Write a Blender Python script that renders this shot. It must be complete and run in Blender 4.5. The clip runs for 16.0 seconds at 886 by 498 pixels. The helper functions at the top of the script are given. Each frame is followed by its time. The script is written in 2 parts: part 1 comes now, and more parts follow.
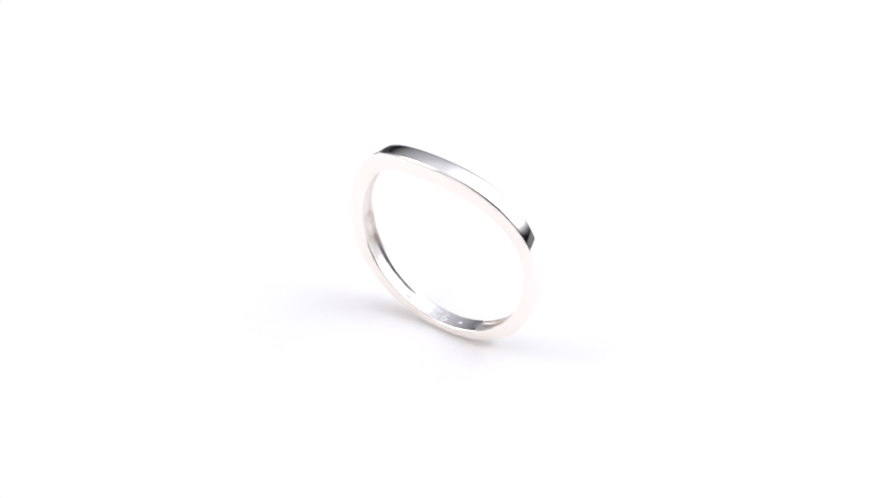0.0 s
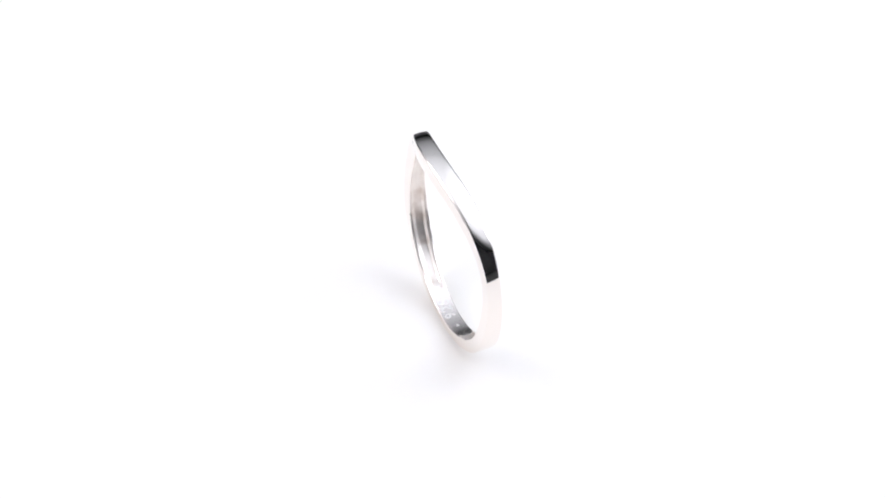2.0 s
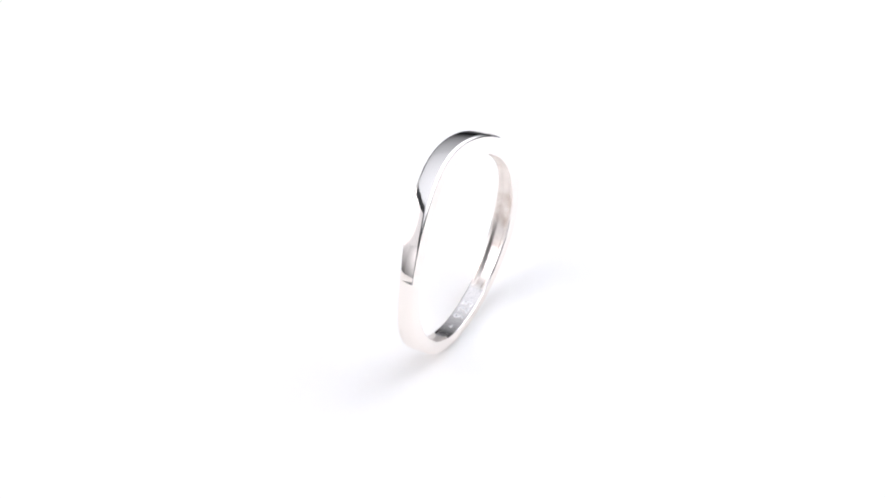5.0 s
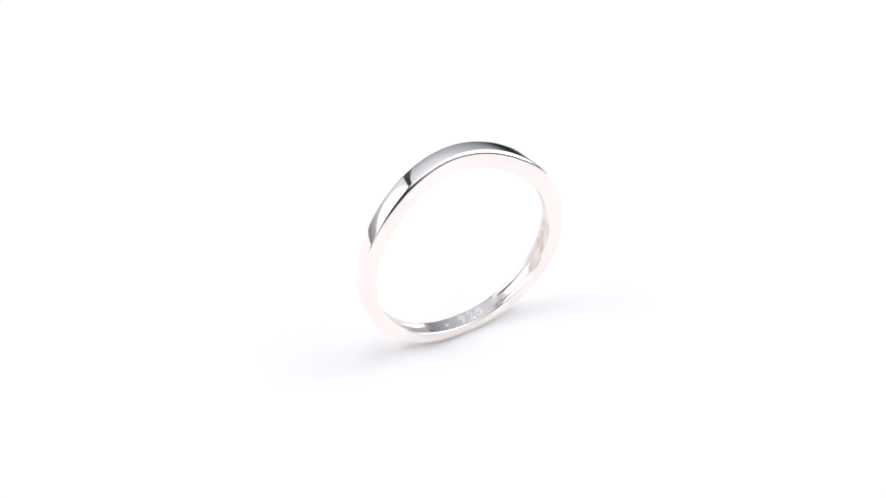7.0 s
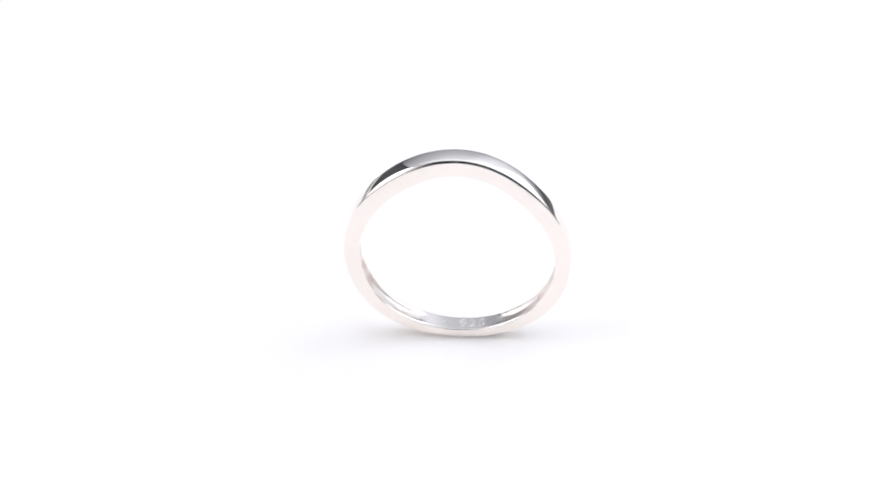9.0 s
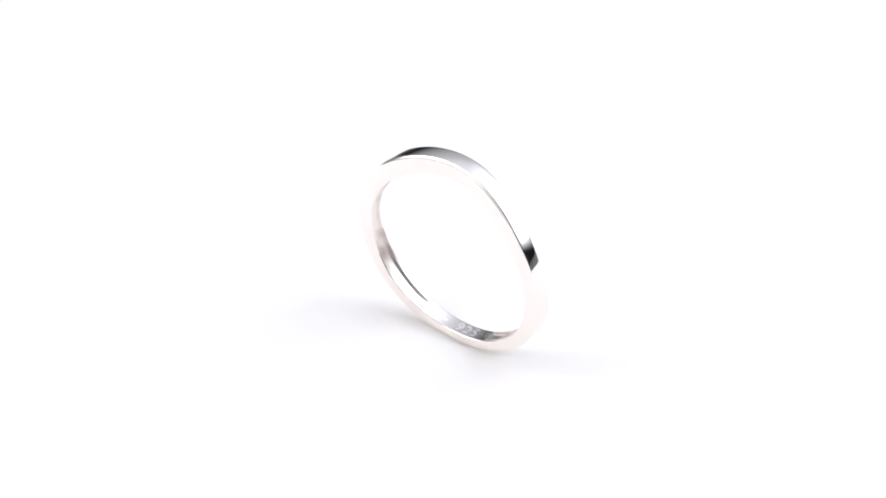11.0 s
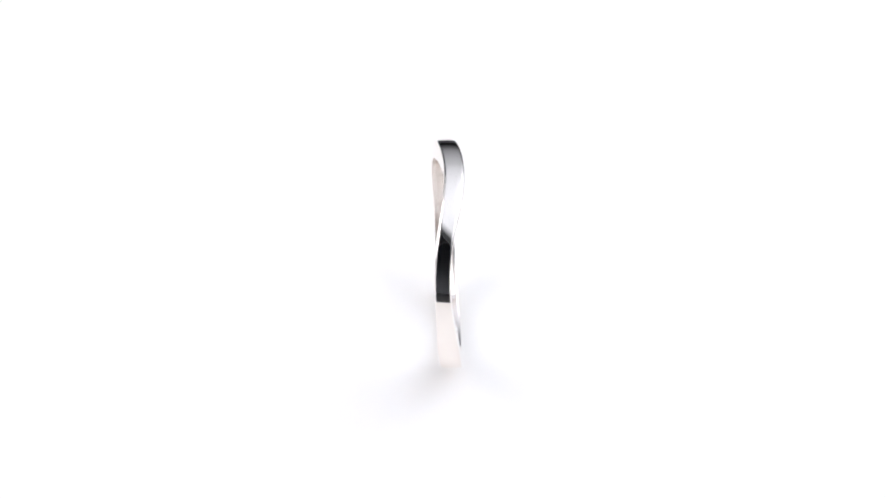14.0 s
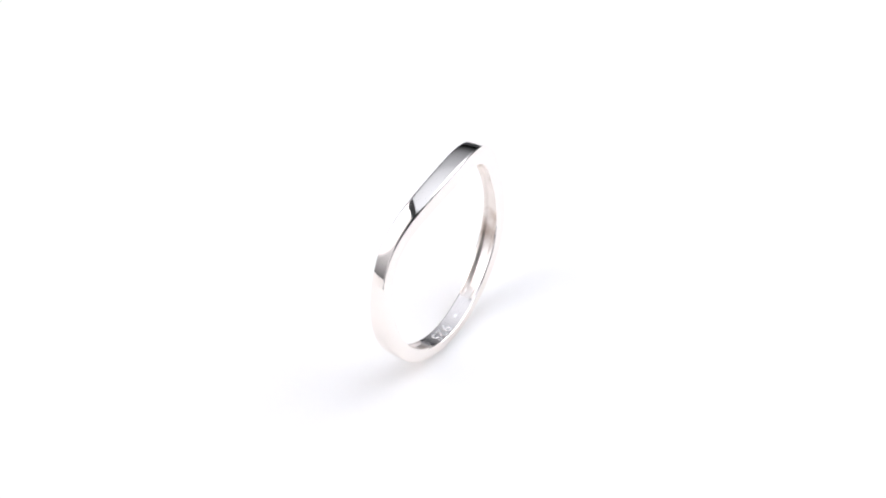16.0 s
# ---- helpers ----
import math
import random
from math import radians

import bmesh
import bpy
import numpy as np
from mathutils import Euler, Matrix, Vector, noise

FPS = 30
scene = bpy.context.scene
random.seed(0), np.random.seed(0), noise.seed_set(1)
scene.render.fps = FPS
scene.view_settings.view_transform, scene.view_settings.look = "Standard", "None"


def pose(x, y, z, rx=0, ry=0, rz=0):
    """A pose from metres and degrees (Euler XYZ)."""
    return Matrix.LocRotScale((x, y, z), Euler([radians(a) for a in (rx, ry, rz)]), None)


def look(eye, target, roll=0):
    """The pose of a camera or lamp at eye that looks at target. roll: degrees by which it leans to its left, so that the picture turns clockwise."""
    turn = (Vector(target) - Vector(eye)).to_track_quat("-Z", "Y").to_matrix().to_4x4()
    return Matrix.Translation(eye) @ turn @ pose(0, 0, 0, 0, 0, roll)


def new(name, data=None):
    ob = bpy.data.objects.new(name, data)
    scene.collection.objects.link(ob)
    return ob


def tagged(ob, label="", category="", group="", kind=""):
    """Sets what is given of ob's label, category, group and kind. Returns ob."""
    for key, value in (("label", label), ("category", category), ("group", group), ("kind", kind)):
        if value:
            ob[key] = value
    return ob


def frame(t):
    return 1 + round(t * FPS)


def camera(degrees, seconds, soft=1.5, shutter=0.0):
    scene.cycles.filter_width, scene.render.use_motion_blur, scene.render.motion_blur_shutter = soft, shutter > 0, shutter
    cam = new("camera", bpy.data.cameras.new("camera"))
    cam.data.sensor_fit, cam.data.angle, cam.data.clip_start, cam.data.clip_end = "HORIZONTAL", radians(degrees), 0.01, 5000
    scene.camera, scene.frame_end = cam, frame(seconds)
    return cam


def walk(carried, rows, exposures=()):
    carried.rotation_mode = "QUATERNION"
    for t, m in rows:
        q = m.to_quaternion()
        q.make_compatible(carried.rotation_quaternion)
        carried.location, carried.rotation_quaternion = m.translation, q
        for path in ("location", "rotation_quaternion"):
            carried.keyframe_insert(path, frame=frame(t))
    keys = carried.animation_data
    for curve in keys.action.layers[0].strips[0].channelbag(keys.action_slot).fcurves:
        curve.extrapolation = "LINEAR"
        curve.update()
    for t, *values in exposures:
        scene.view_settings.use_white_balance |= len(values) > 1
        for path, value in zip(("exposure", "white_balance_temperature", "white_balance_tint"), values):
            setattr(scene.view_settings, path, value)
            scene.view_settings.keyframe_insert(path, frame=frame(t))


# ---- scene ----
MM = 0.001

# ---- camera: a fixed macro camera looking down at the ring ----
ELEV, DIST = radians(41.312), 287.56 * MM
TARGET = Vector((-0.562, 0.0, 9.602)) * MM
EYE = TARGET + DIST * Vector((0.0, -math.cos(ELEV), math.sin(ELEV)))
cam = camera(15.27, 16.0, soft=1.9)
walk(cam, [(0.0, look(EYE, TARGET, -2.753)), (16.0, look(EYE, TARGET, -2.753))])

# ---- world: a closed studio, lit by unseen panels fitted to the ring's reflections ----
world = bpy.data.worlds.new("world")
scene.world = world
world.use_nodes = True
world.node_tree.nodes["Background"].inputs["Color"].default_value = (0.9, 0.95, 1.0, 1)
world.node_tree.nodes["Background"].inputs["Strength"].default_value = 0.02
scene.view_settings.exposure = -0.018


# ---- materials ----
def material(name):
    m = bpy.data.materials.new(name)
    m.use_nodes = True
    t = m.node_tree
    return m, t.nodes, t.links, t.nodes["Principled BSDF"]


def surface(name, colour, rough, metal=0.0, vary=0.06, scale=40.0, bump=0.0, bump_scale=400.0, rough_vary=0.05):
    """A surface with slight colour and gloss variation at two scales and fine relief."""
    m, n, l, b = material(name)
    co = n.new("ShaderNodeTexCoord")
    big = n.new("ShaderNodeTexNoise")
    big.inputs["Scale"].default_value, big.inputs["Detail"].default_value = scale, 4
    small = n.new("ShaderNodeTexNoise")
    small.inputs["Scale"].default_value, small.inputs["Detail"].default_value = bump_scale, 3
    l.new(co.outputs["Object"], big.inputs["Vector"])
    l.new(co.outputs["Object"], small.inputs["Vector"])
    mix = n.new("ShaderNodeMix")
    mix.data_type = "RGBA"
    mix.inputs[6].default_value = (*[c * (1 - vary) for c in colour], 1)
    mix.inputs[7].default_value = (*[min(1.0, c * (1 + vary)) for c in colour], 1)
    l.new(big.outputs["Fac"], mix.inputs[0])
    l.new(mix.outputs[2], b.inputs["Base Color"])
    rr = n.new("ShaderNodeMapRange")
    rr.inputs["To Min"].default_value, rr.inputs["To Max"].default_value = max(0.0, rough - rough_vary), rough + rough_vary
    l.new(small.outputs["Fac"], rr.inputs["Value"])
    l.new(rr.outputs["Result"], b.inputs["Roughness"])
    b.inputs["Metallic"].default_value = metal
    if bump:
        bp = n.new("ShaderNodeBump")
        bp.inputs["Strength"].default_value, bp.inputs["Distance"].default_value = bump, 0.00002
        l.new(small.outputs["Fac"], bp.inputs["Height"])
        l.new(bp.outputs["Normal"], b.inputs["Normal"])
    return m


def aim(az, el):
    """The direction at az degrees to the right of the camera's side of the table and el degrees up."""
    a, e = radians(az), radians(el)
    return Vector((math.sin(a) * math.cos(e), -math.cos(a) * math.cos(e), math.sin(e)))


def fitted_glow(name, hot, ramps, rises=(), fades=(), colour=(1.0, 0.985, 0.97)):
    """A glowing sheet with a gradient put in to suit the ring's reflections: hot is its brightest direction,
    ramps are (from, to, glow, glow) over the closeness to it, rises the same over the height; fades are
    (way, from, to, share, share): dimming put in towards the hems."""
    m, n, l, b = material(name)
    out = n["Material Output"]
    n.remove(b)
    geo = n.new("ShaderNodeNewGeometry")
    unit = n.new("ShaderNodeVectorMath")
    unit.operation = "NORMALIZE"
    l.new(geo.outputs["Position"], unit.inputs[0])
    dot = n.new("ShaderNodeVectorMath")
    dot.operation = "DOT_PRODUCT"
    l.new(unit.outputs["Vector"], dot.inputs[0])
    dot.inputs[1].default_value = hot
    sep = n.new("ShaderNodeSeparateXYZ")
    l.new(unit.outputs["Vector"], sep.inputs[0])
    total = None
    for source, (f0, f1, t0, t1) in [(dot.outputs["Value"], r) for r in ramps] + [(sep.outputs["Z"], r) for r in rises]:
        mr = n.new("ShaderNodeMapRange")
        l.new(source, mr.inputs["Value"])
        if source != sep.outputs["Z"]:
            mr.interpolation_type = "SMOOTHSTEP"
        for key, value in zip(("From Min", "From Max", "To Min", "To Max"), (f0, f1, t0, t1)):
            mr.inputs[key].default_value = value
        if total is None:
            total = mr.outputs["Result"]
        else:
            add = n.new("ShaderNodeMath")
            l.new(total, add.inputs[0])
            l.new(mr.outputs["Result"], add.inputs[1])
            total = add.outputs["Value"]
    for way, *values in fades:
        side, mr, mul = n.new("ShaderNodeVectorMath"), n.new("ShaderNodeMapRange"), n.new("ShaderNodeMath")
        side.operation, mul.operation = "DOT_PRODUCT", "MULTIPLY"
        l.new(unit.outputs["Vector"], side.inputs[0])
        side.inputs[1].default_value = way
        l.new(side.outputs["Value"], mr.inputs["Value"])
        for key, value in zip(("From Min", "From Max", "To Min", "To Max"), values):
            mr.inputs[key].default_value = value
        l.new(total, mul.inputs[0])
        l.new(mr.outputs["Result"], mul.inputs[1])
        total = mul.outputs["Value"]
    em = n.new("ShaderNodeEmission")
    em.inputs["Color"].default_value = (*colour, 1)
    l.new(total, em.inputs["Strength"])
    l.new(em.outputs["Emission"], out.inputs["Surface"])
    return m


SILVER = surface("polished_silver", (0.930, 0.873, 0.826), 0.045, 1.0, vary=0.012, scale=220.0, bump=0.02, bump_scale=3000.0, rough_vary=0.02)
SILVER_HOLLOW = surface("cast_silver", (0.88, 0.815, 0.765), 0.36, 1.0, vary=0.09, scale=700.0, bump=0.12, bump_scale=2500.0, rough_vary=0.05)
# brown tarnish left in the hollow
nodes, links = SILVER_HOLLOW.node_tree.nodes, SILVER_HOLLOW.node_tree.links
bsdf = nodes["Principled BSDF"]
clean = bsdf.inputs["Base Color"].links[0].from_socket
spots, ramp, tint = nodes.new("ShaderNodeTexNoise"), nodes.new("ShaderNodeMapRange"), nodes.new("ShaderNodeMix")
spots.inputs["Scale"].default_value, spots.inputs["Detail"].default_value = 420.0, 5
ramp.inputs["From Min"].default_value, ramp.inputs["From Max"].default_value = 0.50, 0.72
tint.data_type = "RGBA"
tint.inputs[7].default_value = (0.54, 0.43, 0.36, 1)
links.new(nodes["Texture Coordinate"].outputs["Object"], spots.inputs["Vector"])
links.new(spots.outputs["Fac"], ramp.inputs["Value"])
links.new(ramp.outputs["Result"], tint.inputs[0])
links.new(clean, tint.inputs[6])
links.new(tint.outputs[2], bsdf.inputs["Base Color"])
SILVER_FOOT = surface("satin_silver", (0.93, 0.865, 0.825), 0.17, 1.0, vary=0.012, scale=400.0, bump=0.01, bump_scale=2500.0, rough_vary=0.03)
SILVER_STAMP = surface("stamped_silver", (0.97, 0.94, 0.925), 0.36, 1.0, vary=0.03, scale=900.0, rough_vary=0.1)
WHITE = surface("white_acrylic", (0.900, 0.860, 0.818), 0.45, vary=0.006, scale=25.0, bump=0.03, bump_scale=900.0)
bsdf = WHITE.node_tree.nodes["Principled BSDF"]  # translucent: light spreads a little under the surface
bsdf.inputs["Subsurface Weight"].default_value, bsdf.inputs["Subsurface Scale"].default_value = 0.5, 0.0025
bsdf.inputs["Subsurface Radius"].default_value = (1.0, 1.0, 1.0)
TABLE = surface("charcoal_laminate", (0.02, 0.02, 0.021), 0.6, vary=0.15, scale=18.0, bump=0.2, bump_scale=500.0)
UNSEEN_WALL = surface("grey_wall_paint", (0.76, 0.80, 0.84), 0.8, vary=0.15, scale=3.0, bump=0.2, bump_scale=120.0)
GREY_CLOTH = surface("grey_cloth", (0.15, 0.155, 0.165), 0.85, vary=0.25, scale=25.0, bump=0.3, bump_scale=800.0)
BLACK_CLOTH = surface("black_cloth", (0.02, 0.02, 0.02), 0.85, vary=0.2, scale=60.0, bump=0.3, bump_scale=800.0)
# glow gradients set by direction to give the tones reflected in the ring
CANOPY_GLOW = fitted_glow("canopy_fitted_glow", aim(97, 32), [(0.55, 0.76, 0.0, 0.45), (0.78, 0.98, 0.0, 2.6)], [(0.02, 0.72, 0.0, 0.66), (0.65, 1.0, 0.0, 0.52)],
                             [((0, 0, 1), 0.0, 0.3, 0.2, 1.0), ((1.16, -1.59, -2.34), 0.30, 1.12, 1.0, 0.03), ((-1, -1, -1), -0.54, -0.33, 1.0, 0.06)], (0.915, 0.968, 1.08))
LEFT_GLOW = fitted_glow("side_cloth", aim(-90, 36), [(0.60, 0.85, 0.55, 0.9), (0.87, 1.0, 0.0, 3.4)], fades=[((0, 0, 1), 0.0, 0.50, 0.30, 1.0)], colour=(0.965, 0.968, 1.035))
CARD_GLOW = fitted_glow("front_cloth", aim(-25, 13), [(0.87, 0.995, 0.7, 1.5)], fades=[((0, 0, 1), 0.0, 0.42, 0.45, 1.0)], colour=(0.965, 0.968, 1.035))


# ---- helpers for building ----
def part(name, bm, mat, parent=None, label="", smooth=False):
    me = bpy.data.meshes.new(name)
    bm.normal_update()
    bm.to_mesh(me)
    bm.free()
    me.materials.append(mat)
    if smooth:
        for p in me.polygons:
            p.use_smooth = True
    ob = new(name, me)
    ob.parent = parent
    if label:
        ob["label"] = label
    return ob


def box(lo, hi, bevel=0.0):
    bm = bmesh.new()
    bmesh.ops.create_cube(bm, size=1)
    lo, hi = Vector(lo), Vector(hi)
    for v in bm.verts:
        v.co = Vector([lo[i] + (hi[i] - lo[i]) * (v.co[i] + 0.5) for i in range(3)])
    if bevel:
        bmesh.ops.bevel(bm, geom=bm.edges[:], offset=bevel, segments=2, affect="EDGES")
    return bm


# ---- the studio ----
def studio():
    # unseen closing walls, set near and pale to lift the ring's black reflections
    a, z0, z1, w = 0.95, -0.756, 1.2, 0.1
    for name, lo, hi in (("wall_north", (-a, a, z0), (a, a + w, z1)), ("wall_south", (-a, -a - w, z0), (a, -a, z1)),
                         ("wall_east", (a, -a - w, z0), (a + w, a + w, z1)), ("wall_west", (-a - w, -a - w, z0), (-a, a + w, z1)),
                         ("floor", (-a - w, -a - w, z0 - w), (a + w, a + w, z0)), ("ceiling", (-a - w, -a - w, z1), (a + w, a + w, z1 + w))):
        tagged(part(name, box(lo, hi), UNSEEN_WALL), "unseen pale grey studio " + name.split("_")[0], name.split("_")[0], kind="structure")


def table():
    t = new("table")
    t.location = (0, 0, -0.756)
    part("tabletop", box((-0.75, -0.75, 0.72), (0.75, 0.75, 0.75), 0.003), TABLE, t)
    for sx in (-1, 1):
        for sy in (-1, 1):
            x, y = sx * 0.68, sy * 0.68
            part("leg", box((x - 0.03, y - 0.03, 0), (x + 0.03, y + 0.03, 0.72), 0.003), TABLE, t)
    tagged(t, "charcoal laminate studio table under the white turntable", "table")


def turntable():
    """A round plate on a low foot, turned from a profile."""
    t = new("turntable")
    t.location = (0, 0, -0.006)
    for name, mat, profile in (("plate", WHITE, [(0, 0.003), (0.0775, 0.003), (0.078, 0.0035), (0.078, 0.0055), (0.0775, 0.006), (0, 0.006)]),
                               ("foot", BLACK_CLOTH, [(0, 0), (0.05, 0), (0.05, 0.0029), (0, 0.0029)])):
        bm = bmesh.new()
        n = 128
        rings = [[bm.verts.new((r * math.cos(2 * math.pi * i / n), r * math.sin(2 * math.pi * i / n), z)) for i in range(n)] if r
                 else [bm.verts.new((0, 0, z))] * n for r, z in profile]
        for a, b in zip(rings, rings[1:]):
            for i in range(n):
                k = (i + 1) % n
                bm.faces.new(list(dict.fromkeys((a[i], a[k], b[k], b[i]))))
        bmesh.ops.recalc_face_normals(bm, faces=bm.faces[:])
        part(name, bm, mat, t)
    return tagged(t, "plain white satin round turntable plate under the silver ring", "turntable")


def added_reflector_card():
    # unseen card, added to whiten the dark table strip mirrored in the band
    c = part("added_reflector_card", box((-0.32, -0.22, -0.006), (-0.084, 0.22, -0.004), 0.0006), WHITE)
    tagged(c, "unseen white card added beside the turntable to brighten the ring's low reflections", "reflector card")


def panel(name, label, glow, az_range, low, high, radius, steps=(60, 24)):
    """A curved glowing sheet with an outline fitted to the ring's reflections: its lower and upper elevations are
    functions of the azimuth.
    """
    p = new(name)
    tagged(p, label, "softbox")
    na, ne = steps

    def spot(i, j, r):
        az = az_range[0] + (az_range[1] - az_range[0]) * i / na
        el = low(az) + (high(az) - low(az)) * j / ne
        v = aim(az, el) * r
        v.z = max(v.z, -0.0059)
        return v

    for part_name, r0, r1, mat in (("fitted_glow", radius, radius + 0.002, glow), ("black_cover", radius + 0.004, radius + 0.012, BLACK_CLOTH)):
        bm = bmesh.new()
        grids = [[[bm.verts.new(spot(i, j, r)) for j in range(ne + 1)] for i in range(na + 1)] for r in (r0, r1)]
        for g, flip in zip(grids, (False, True)):
            for i in range(na):
                for j in range(ne):
                    q = [g[i][j], g[i + 1][j], g[i + 1][j + 1], g[i][j + 1]]
                    bm.faces.new(q[::-1] if flip else q)
        g, h = grids
        edge = [(i, 0) for i in range(na)] + [(na, j) for j in range(ne)] + [(i, ne) for i in range(na, 0, -1)] + [(0, j) for j in range(ne, 0, -1)]
        for (i, j), (k, m) in zip(edge, edge[1:] + edge[:1]):
            bm.faces.new([g[i][j], h[i][j], h[k][m], g[k][m]])
        bmesh.ops.remove_doubles(bm, verts=bm.verts[:], dist=1e-6)
        bmesh.ops.recalc_face_normals(bm, faces=bm.faces[:])
        part(part_name, bm, mat, p, smooth=part_name == "fitted_glow")
    return p


def lights():
    # unseen panels; their hems follow the bright and dark zones in the ring's reflections
    az = [-180, -160, -151, -145, -138, -128, -119, -100, -67, -35, -15, 0, 20, 30, 40, 60, 75, 90, 110, 180]
    el = [-1, 2, 20, 36, 42, 50, 59.5, 65, 67, 64, 59, 53, 42, 31, 20, 13, 8, -1, -1, -1]
    panel("canopy_glow_panel", "unseen glowing canopy panel over the table, glow fitted to the ring's reflections", CANOPY_GLOW, (-180, 180),
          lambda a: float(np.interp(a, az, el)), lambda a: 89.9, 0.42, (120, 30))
    az_b, top_b = [-137, -128, -115, -90, -50, -35, -23], [33, 44, 55, 61, 62, 59, 50]
    panel("side_softbox", "white cloth side softbox standing on the table", LEFT_GLOW, (-137, -23),
          lambda a: -1.0, lambda a: float(np.interp(a, az_b, top_b)), 0.40)
    panel("front_softbox", "small white cloth softbox standing on the table", CARD_GLOW, (-54, -18),
          lambda a: -1.0, lambda a: 31.0 - 0.012 * (a + 36) ** 2, 0.34, (24, 10))
    curtain("gap_fill_sheet", (-166, -48), 72.0, 0.437)


def curtain(name, az_range, top, radius):
    """An unseen grey sheet added to lift black gaps in the ring's reflections, in soft folds, standing on the table."""
    na, ne = 118, 20
    bm = bmesh.new()
    grids = []
    for thick in (0.0, 0.003):
        g = []
        for i in range(na + 1):
            az = az_range[0] + (az_range[1] - az_range[0]) * i / na
            col = []
            for j in range(ne + 1):
                v = aim(az, -0.8 + (top + 0.8) * j / ne) * (radius + thick + 0.002 * math.sin(1.3 * az))
                v.z = max(v.z, -0.0059)
                col.append(bm.verts.new(v))
            g.append(col)
        grids.append(g)
    g, h = grids
    for i in range(na):
        for j in range(ne):
            bm.faces.new((g[i][j], g[i + 1][j], g[i + 1][j + 1], g[i][j + 1]))
            bm.faces.new((h[i][j + 1], h[i + 1][j + 1], h[i + 1][j], h[i][j]))
    edge = [(i, 0) for i in range(na)] + [(na, j) for j in range(ne)] + [(i, ne) for i in range(na, 0, -1)] + [(0, j) for j in range(ne, 0, -1)]
    for (i, j), (k, m) in zip(edge, edge[1:] + edge[:1]):
        bm.faces.new([g[i][j], h[i][j], h[k][m], g[k][m]])
    bmesh.ops.remove_doubles(bm, verts=bm.verts[:], dist=1e-6)
    bmesh.ops.recalc_face_normals(bm, faces=bm.faces[:])
    tagged(part(name, bm, GREY_CLOTH, smooth=True), "unseen dark grey sheet added behind the softboxes to grey the gaps between them", "curtain")


# ---- the ring ----
INNER = 8.5


def smooth(x, a, b):
    x = min(1.0, max(0.0, (x - a) / (b - a)))
    return x * x * (3 - 2 * x)


def band_shape(th):
    """Outer radius, sideways shift and width of the band at the angle th from its top, in millimetres."""
    c, s = math.cos, math.sin
    radius = 9.916 + 0.411 * c(th) - 0.036 * c(2 * th) + 0.043 * c(3 * th) - 0.055 * c(4 * th)
    radius += 0.04 * smooth(abs(math.pi - th), radians(45), 0.0)
    shift = (-0.152 + 0.048 * c(th) + 0.425 * c(2 * th) + 0.230 * c(3 * th) + 0.086 * c(4 * th) + 0.006 * c(5 * th) + 0.003 * c(6 * th)
             + 0.117 * s(th) - 0.038 * s(2 * th) + 0.020 * s(3 * th) + 0.009 * s(4 * th) + 0.019 * s(5 * th) + 0.020 * s(6 * th))
    width = (1.602 - 0.034 * c(th) + 0.109 * c(2 * th) + 0.171 * c(3 * th) - 0.010 * c(4 * th) - 0.066 * c(5 * th) - 0.003 * c(6 * th)
             + 0.029 * s(th) - 0.040 * s(2 * th) - 0.052 * s(3 * th) + 0.012 * s(4 * th) + 0.018 * s(5 * th) + 0.001 * s(6 * th))
    return radius, shift, width


CENTRE = 9.44  # height of the ring's centre over the turntable
# the ring stands a little out of plumb
LEAN = Matrix.Translation((0, 0, CENTRE * MM)) @ Matrix.Rotation(radians(-0.833), 4, "X") @ Matrix.Translation((0, 0, -CENTRE * MM))
CROWN = radians(5)
EDGE_OUT_A, EDGE_OUT_B, EDGE_IN = 0.32, 0.25, 0.11  # eased edges of the -y and +y sides, and of the inside
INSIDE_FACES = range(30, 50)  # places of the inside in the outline


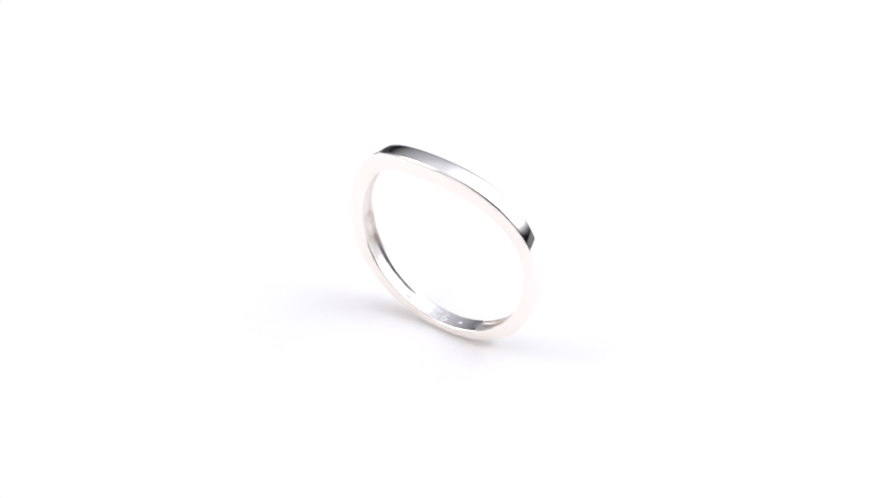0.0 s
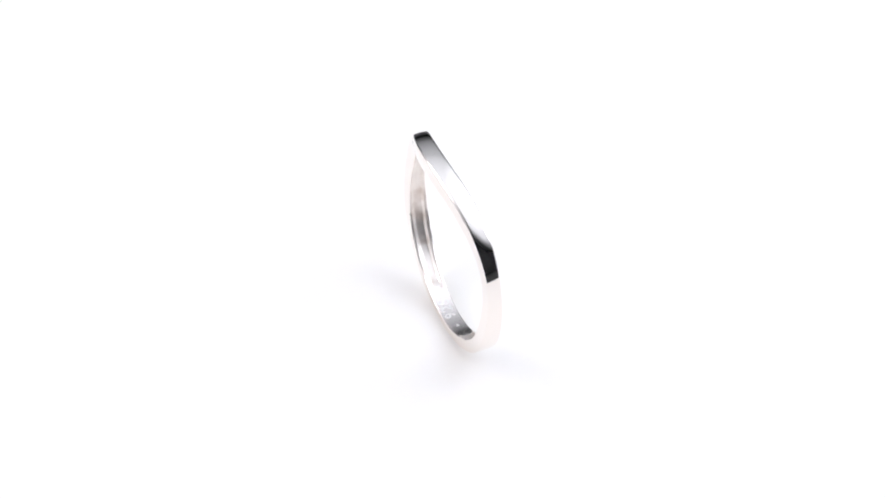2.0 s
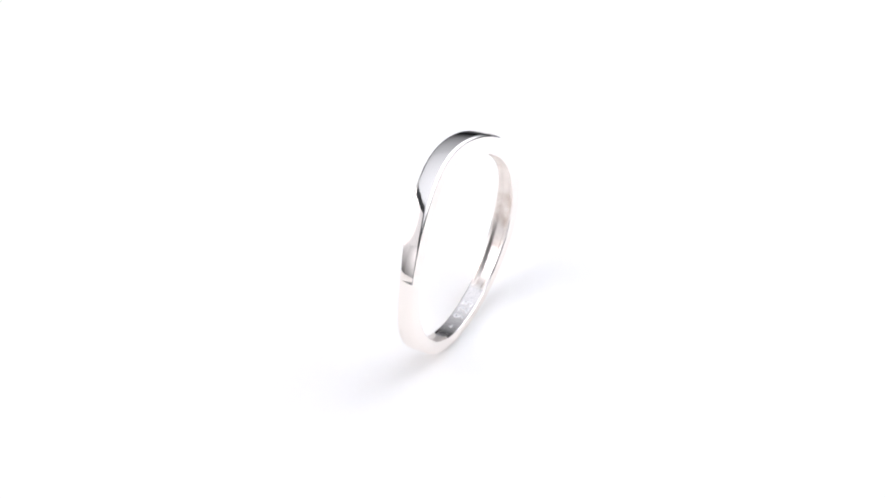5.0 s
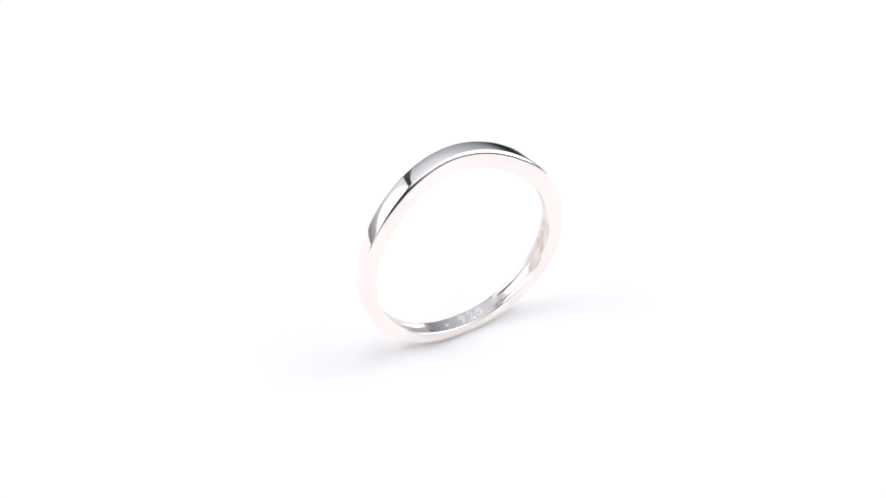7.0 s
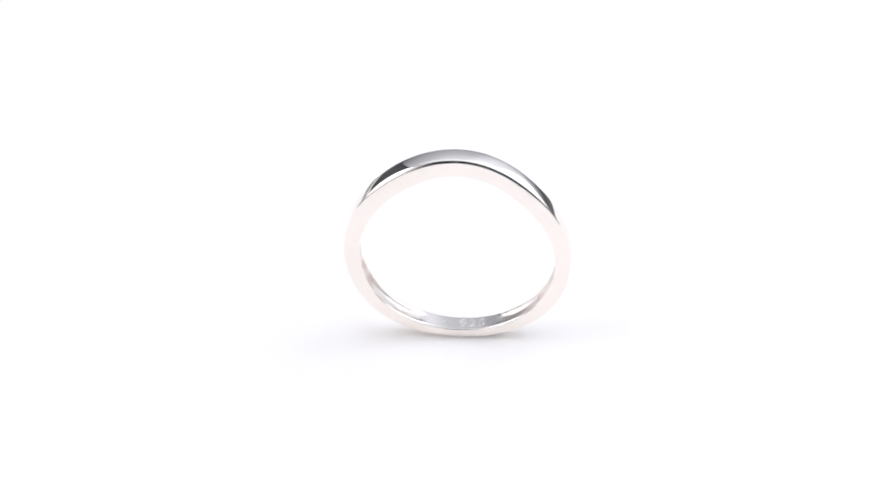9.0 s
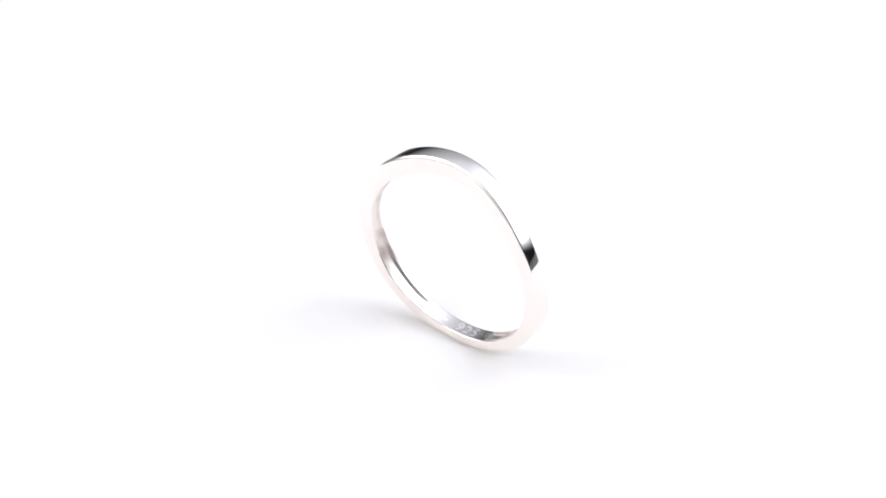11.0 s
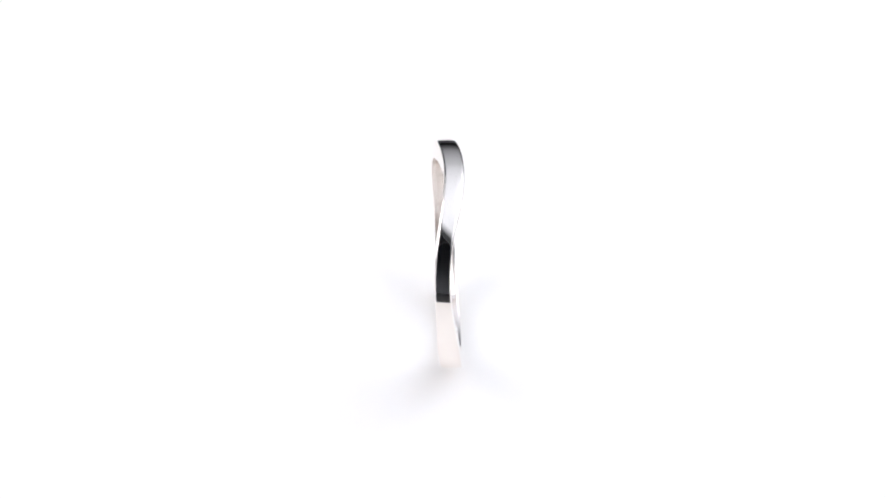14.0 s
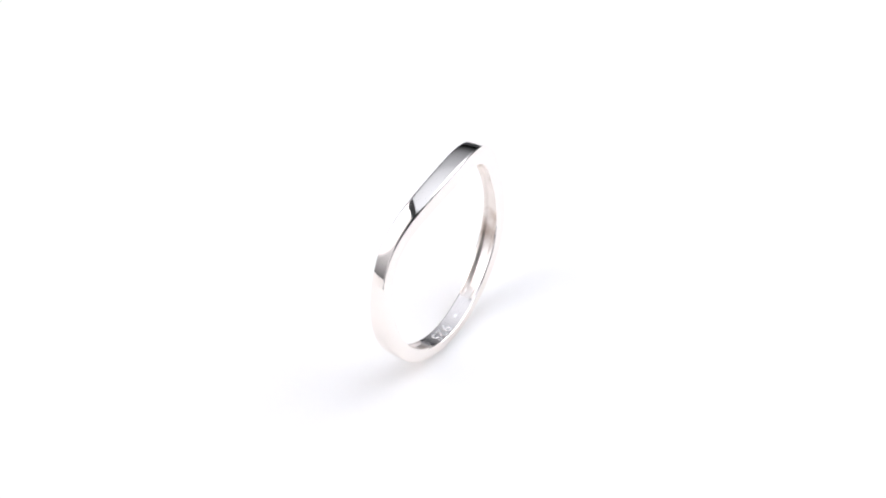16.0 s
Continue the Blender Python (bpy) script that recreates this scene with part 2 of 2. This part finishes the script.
def section(th):
    """The closed outline (sideways, radius) of the band: a crowned outside, flat faces, eased edges and,
    but for the foot, a hollow along the inside."""
    radius, shift, width = band_shape(th)
    ease = smooth(min(th, 2 * math.pi - th), radians(35), radians(60))
    fa, fb, fi = EDGE_OUT_A + (0.10 - EDGE_OUT_A) * ease, EDGE_OUT_B + (0.10 - EDGE_OUT_B) * ease, EDGE_IN
    face = width / 2
    h = face - (fa + fb) / 2
    mid = (fa - fb) / 2
    twist = math.tan(radians(3)) * math.sin(th) ** 2 * h
    high, low = radius + twist, radius - twist
    pts = []
    for k in range(11):  # crowned outside
        u = -1 + 2 * k / 10
        pts.append((mid + u * h, radius + twist * u + 0.5 * h * math.tan(CROWN) * (1 - u * u)))
    for k in range(1, 9):  # outer edge
        a = CROWN + (math.pi / 2 - CROWN) * k / 8
        pts.append((face - fb + fb * math.sin(a), high - fb + fb * math.cos(a)))
    for k in range(1, 4):
        pts.append((face, high - fb + (INNER + fi - high + fb) * k / 4))
    for k in range(9):  # inner edge
        a = math.pi / 2 * k / 8
        pts.append((face - fi + fi * math.cos(a), INNER + fi - fi * math.sin(a)))
    from_foot = abs(math.pi - th)
    depth = 0.20 * smooth(from_foot, radians(20), radians(32))
    flat = face - fi
    for k in range(1, 20):  # inside, hollowed between two rims
        u = 1 - 2 * k / 20
        pts.append((flat * u, INNER + depth * (1 - smooth(abs(u), 0.40, 0.78))))
    for k in range(9):
        a = math.pi / 2 * k / 8
        pts.append((-face + fi - fi * math.sin(a), INNER + fi - fi * math.cos(a)))
    for k in range(1, 4):
        pts.append((-face, INNER + fi + (low - fa - INNER - fi) * k / 4))
    for k in range(8):
        a = math.pi / 2 - (math.pi / 2 - CROWN) * k / 8
        pts.append((-face + fa - fa * math.sin(a), low - fa + fa * math.cos(a)))
    return [(x + shift, r) for x, r in pts]


def ring():
    base = new("ring")
    tagged(base, "polished silver ring with a curved band, upright on white plate", "ring")
    bm = bmesh.new()
    n = 480
    loops = []
    for i in range(n):
        th = 2 * math.pi * i / n
        loops.append([bm.verts.new(LEAN @ Vector((r * math.sin(th) * MM, y * MM, (CENTRE + r * math.cos(th)) * MM))) for y, r in section(th)])
    m = len(loops[0])
    for i in range(n):
        a, b = loops[i], loops[(i + 1) % n]
        for j in range(m):
            bm.faces.new((a[j], b[j], b[(j + 1) % m], a[(j + 1) % m]))
    bmesh.ops.recalc_face_normals(bm, faces=bm.faces[:])
    band = part("band", bm, SILVER, base, smooth=True)
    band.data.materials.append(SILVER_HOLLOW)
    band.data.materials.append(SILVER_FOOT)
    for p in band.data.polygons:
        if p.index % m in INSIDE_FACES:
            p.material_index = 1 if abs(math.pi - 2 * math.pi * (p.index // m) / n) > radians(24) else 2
    # stamp inside the band at its foot
    for k, digit in enumerate("925"):
        cu = bpy.data.curves.new("digit", "FONT")
        cu.body, cu.size, cu.extrude, cu.align_x, cu.align_y = digit, 1.4 * MM, 0.02 * MM, "CENTER", "CENTER"
        cu.offset = 0.012 * MM
        tmp = bpy.data.objects.new("digit", cu)
        scene.collection.objects.link(tmp)
        me = bpy.data.meshes.new_from_object(tmp.evaluated_get(bpy.context.evaluated_depsgraph_get()))
        bpy.data.objects.remove(tmp)
        me.materials.append(SILVER_STAMP)
        ob = new("stamped_digit", me)
        ob.parent = base
        th = math.pi - (0.98 + 0.84 * (k - 1)) / INNER
        _, shift, _ = band_shape(th)
        r = INNER - 0.01
        ob.matrix_basis = (LEAN @ Matrix.Translation(Vector((r * math.sin(th), shift, CENTRE + r * math.cos(th))) * MM)
                           @ Matrix.Rotation(math.pi + th, 4, "Y"))
        ob["label"] = "stamped silver digit"
    # a small second stamp beside the digits
    th = math.pi + 1.45 / INNER
    _, shift, _ = band_shape(th)
    bm = box((-0.2 * MM, -0.12 * MM, -0.02 * MM), (0.2 * MM, 0.12 * MM, 0.02 * MM), 0.015 * MM)
    mark = part("stamped_mark", bm, SILVER_STAMP, base, "small stamped silver mark")
    r = INNER - 0.005
    mark.matrix_basis = (LEAN @ Matrix.Translation(Vector((r * math.sin(th), shift, CENTRE + r * math.cos(th))) * MM)
                         @ Matrix.Rotation(math.pi + th, 4, "Y"))
    return base


def motions():
    rows = []
    for k in range(33):
        t = 0.5 * k
        phi = 142.146 - 16.648 * t
        at = Matrix.Rotation(radians(phi), 3, "Z") @ (Vector((0.773, -0.097, 0.0)) * MM)
        rows.append((t, pose(at.x, at.y, 0.0, 0, 0, phi)))
    walk(RING, rows)
    walk(TURNTABLE, [(0.5 * k, pose(0, 0, -0.006, 0, 0, 142.146 - 16.648 * 0.5 * k)) for k in range(33)])


studio()
table()
TURNTABLE = turntable()
added_reflector_card()
lights()
RING = ring()
motions()
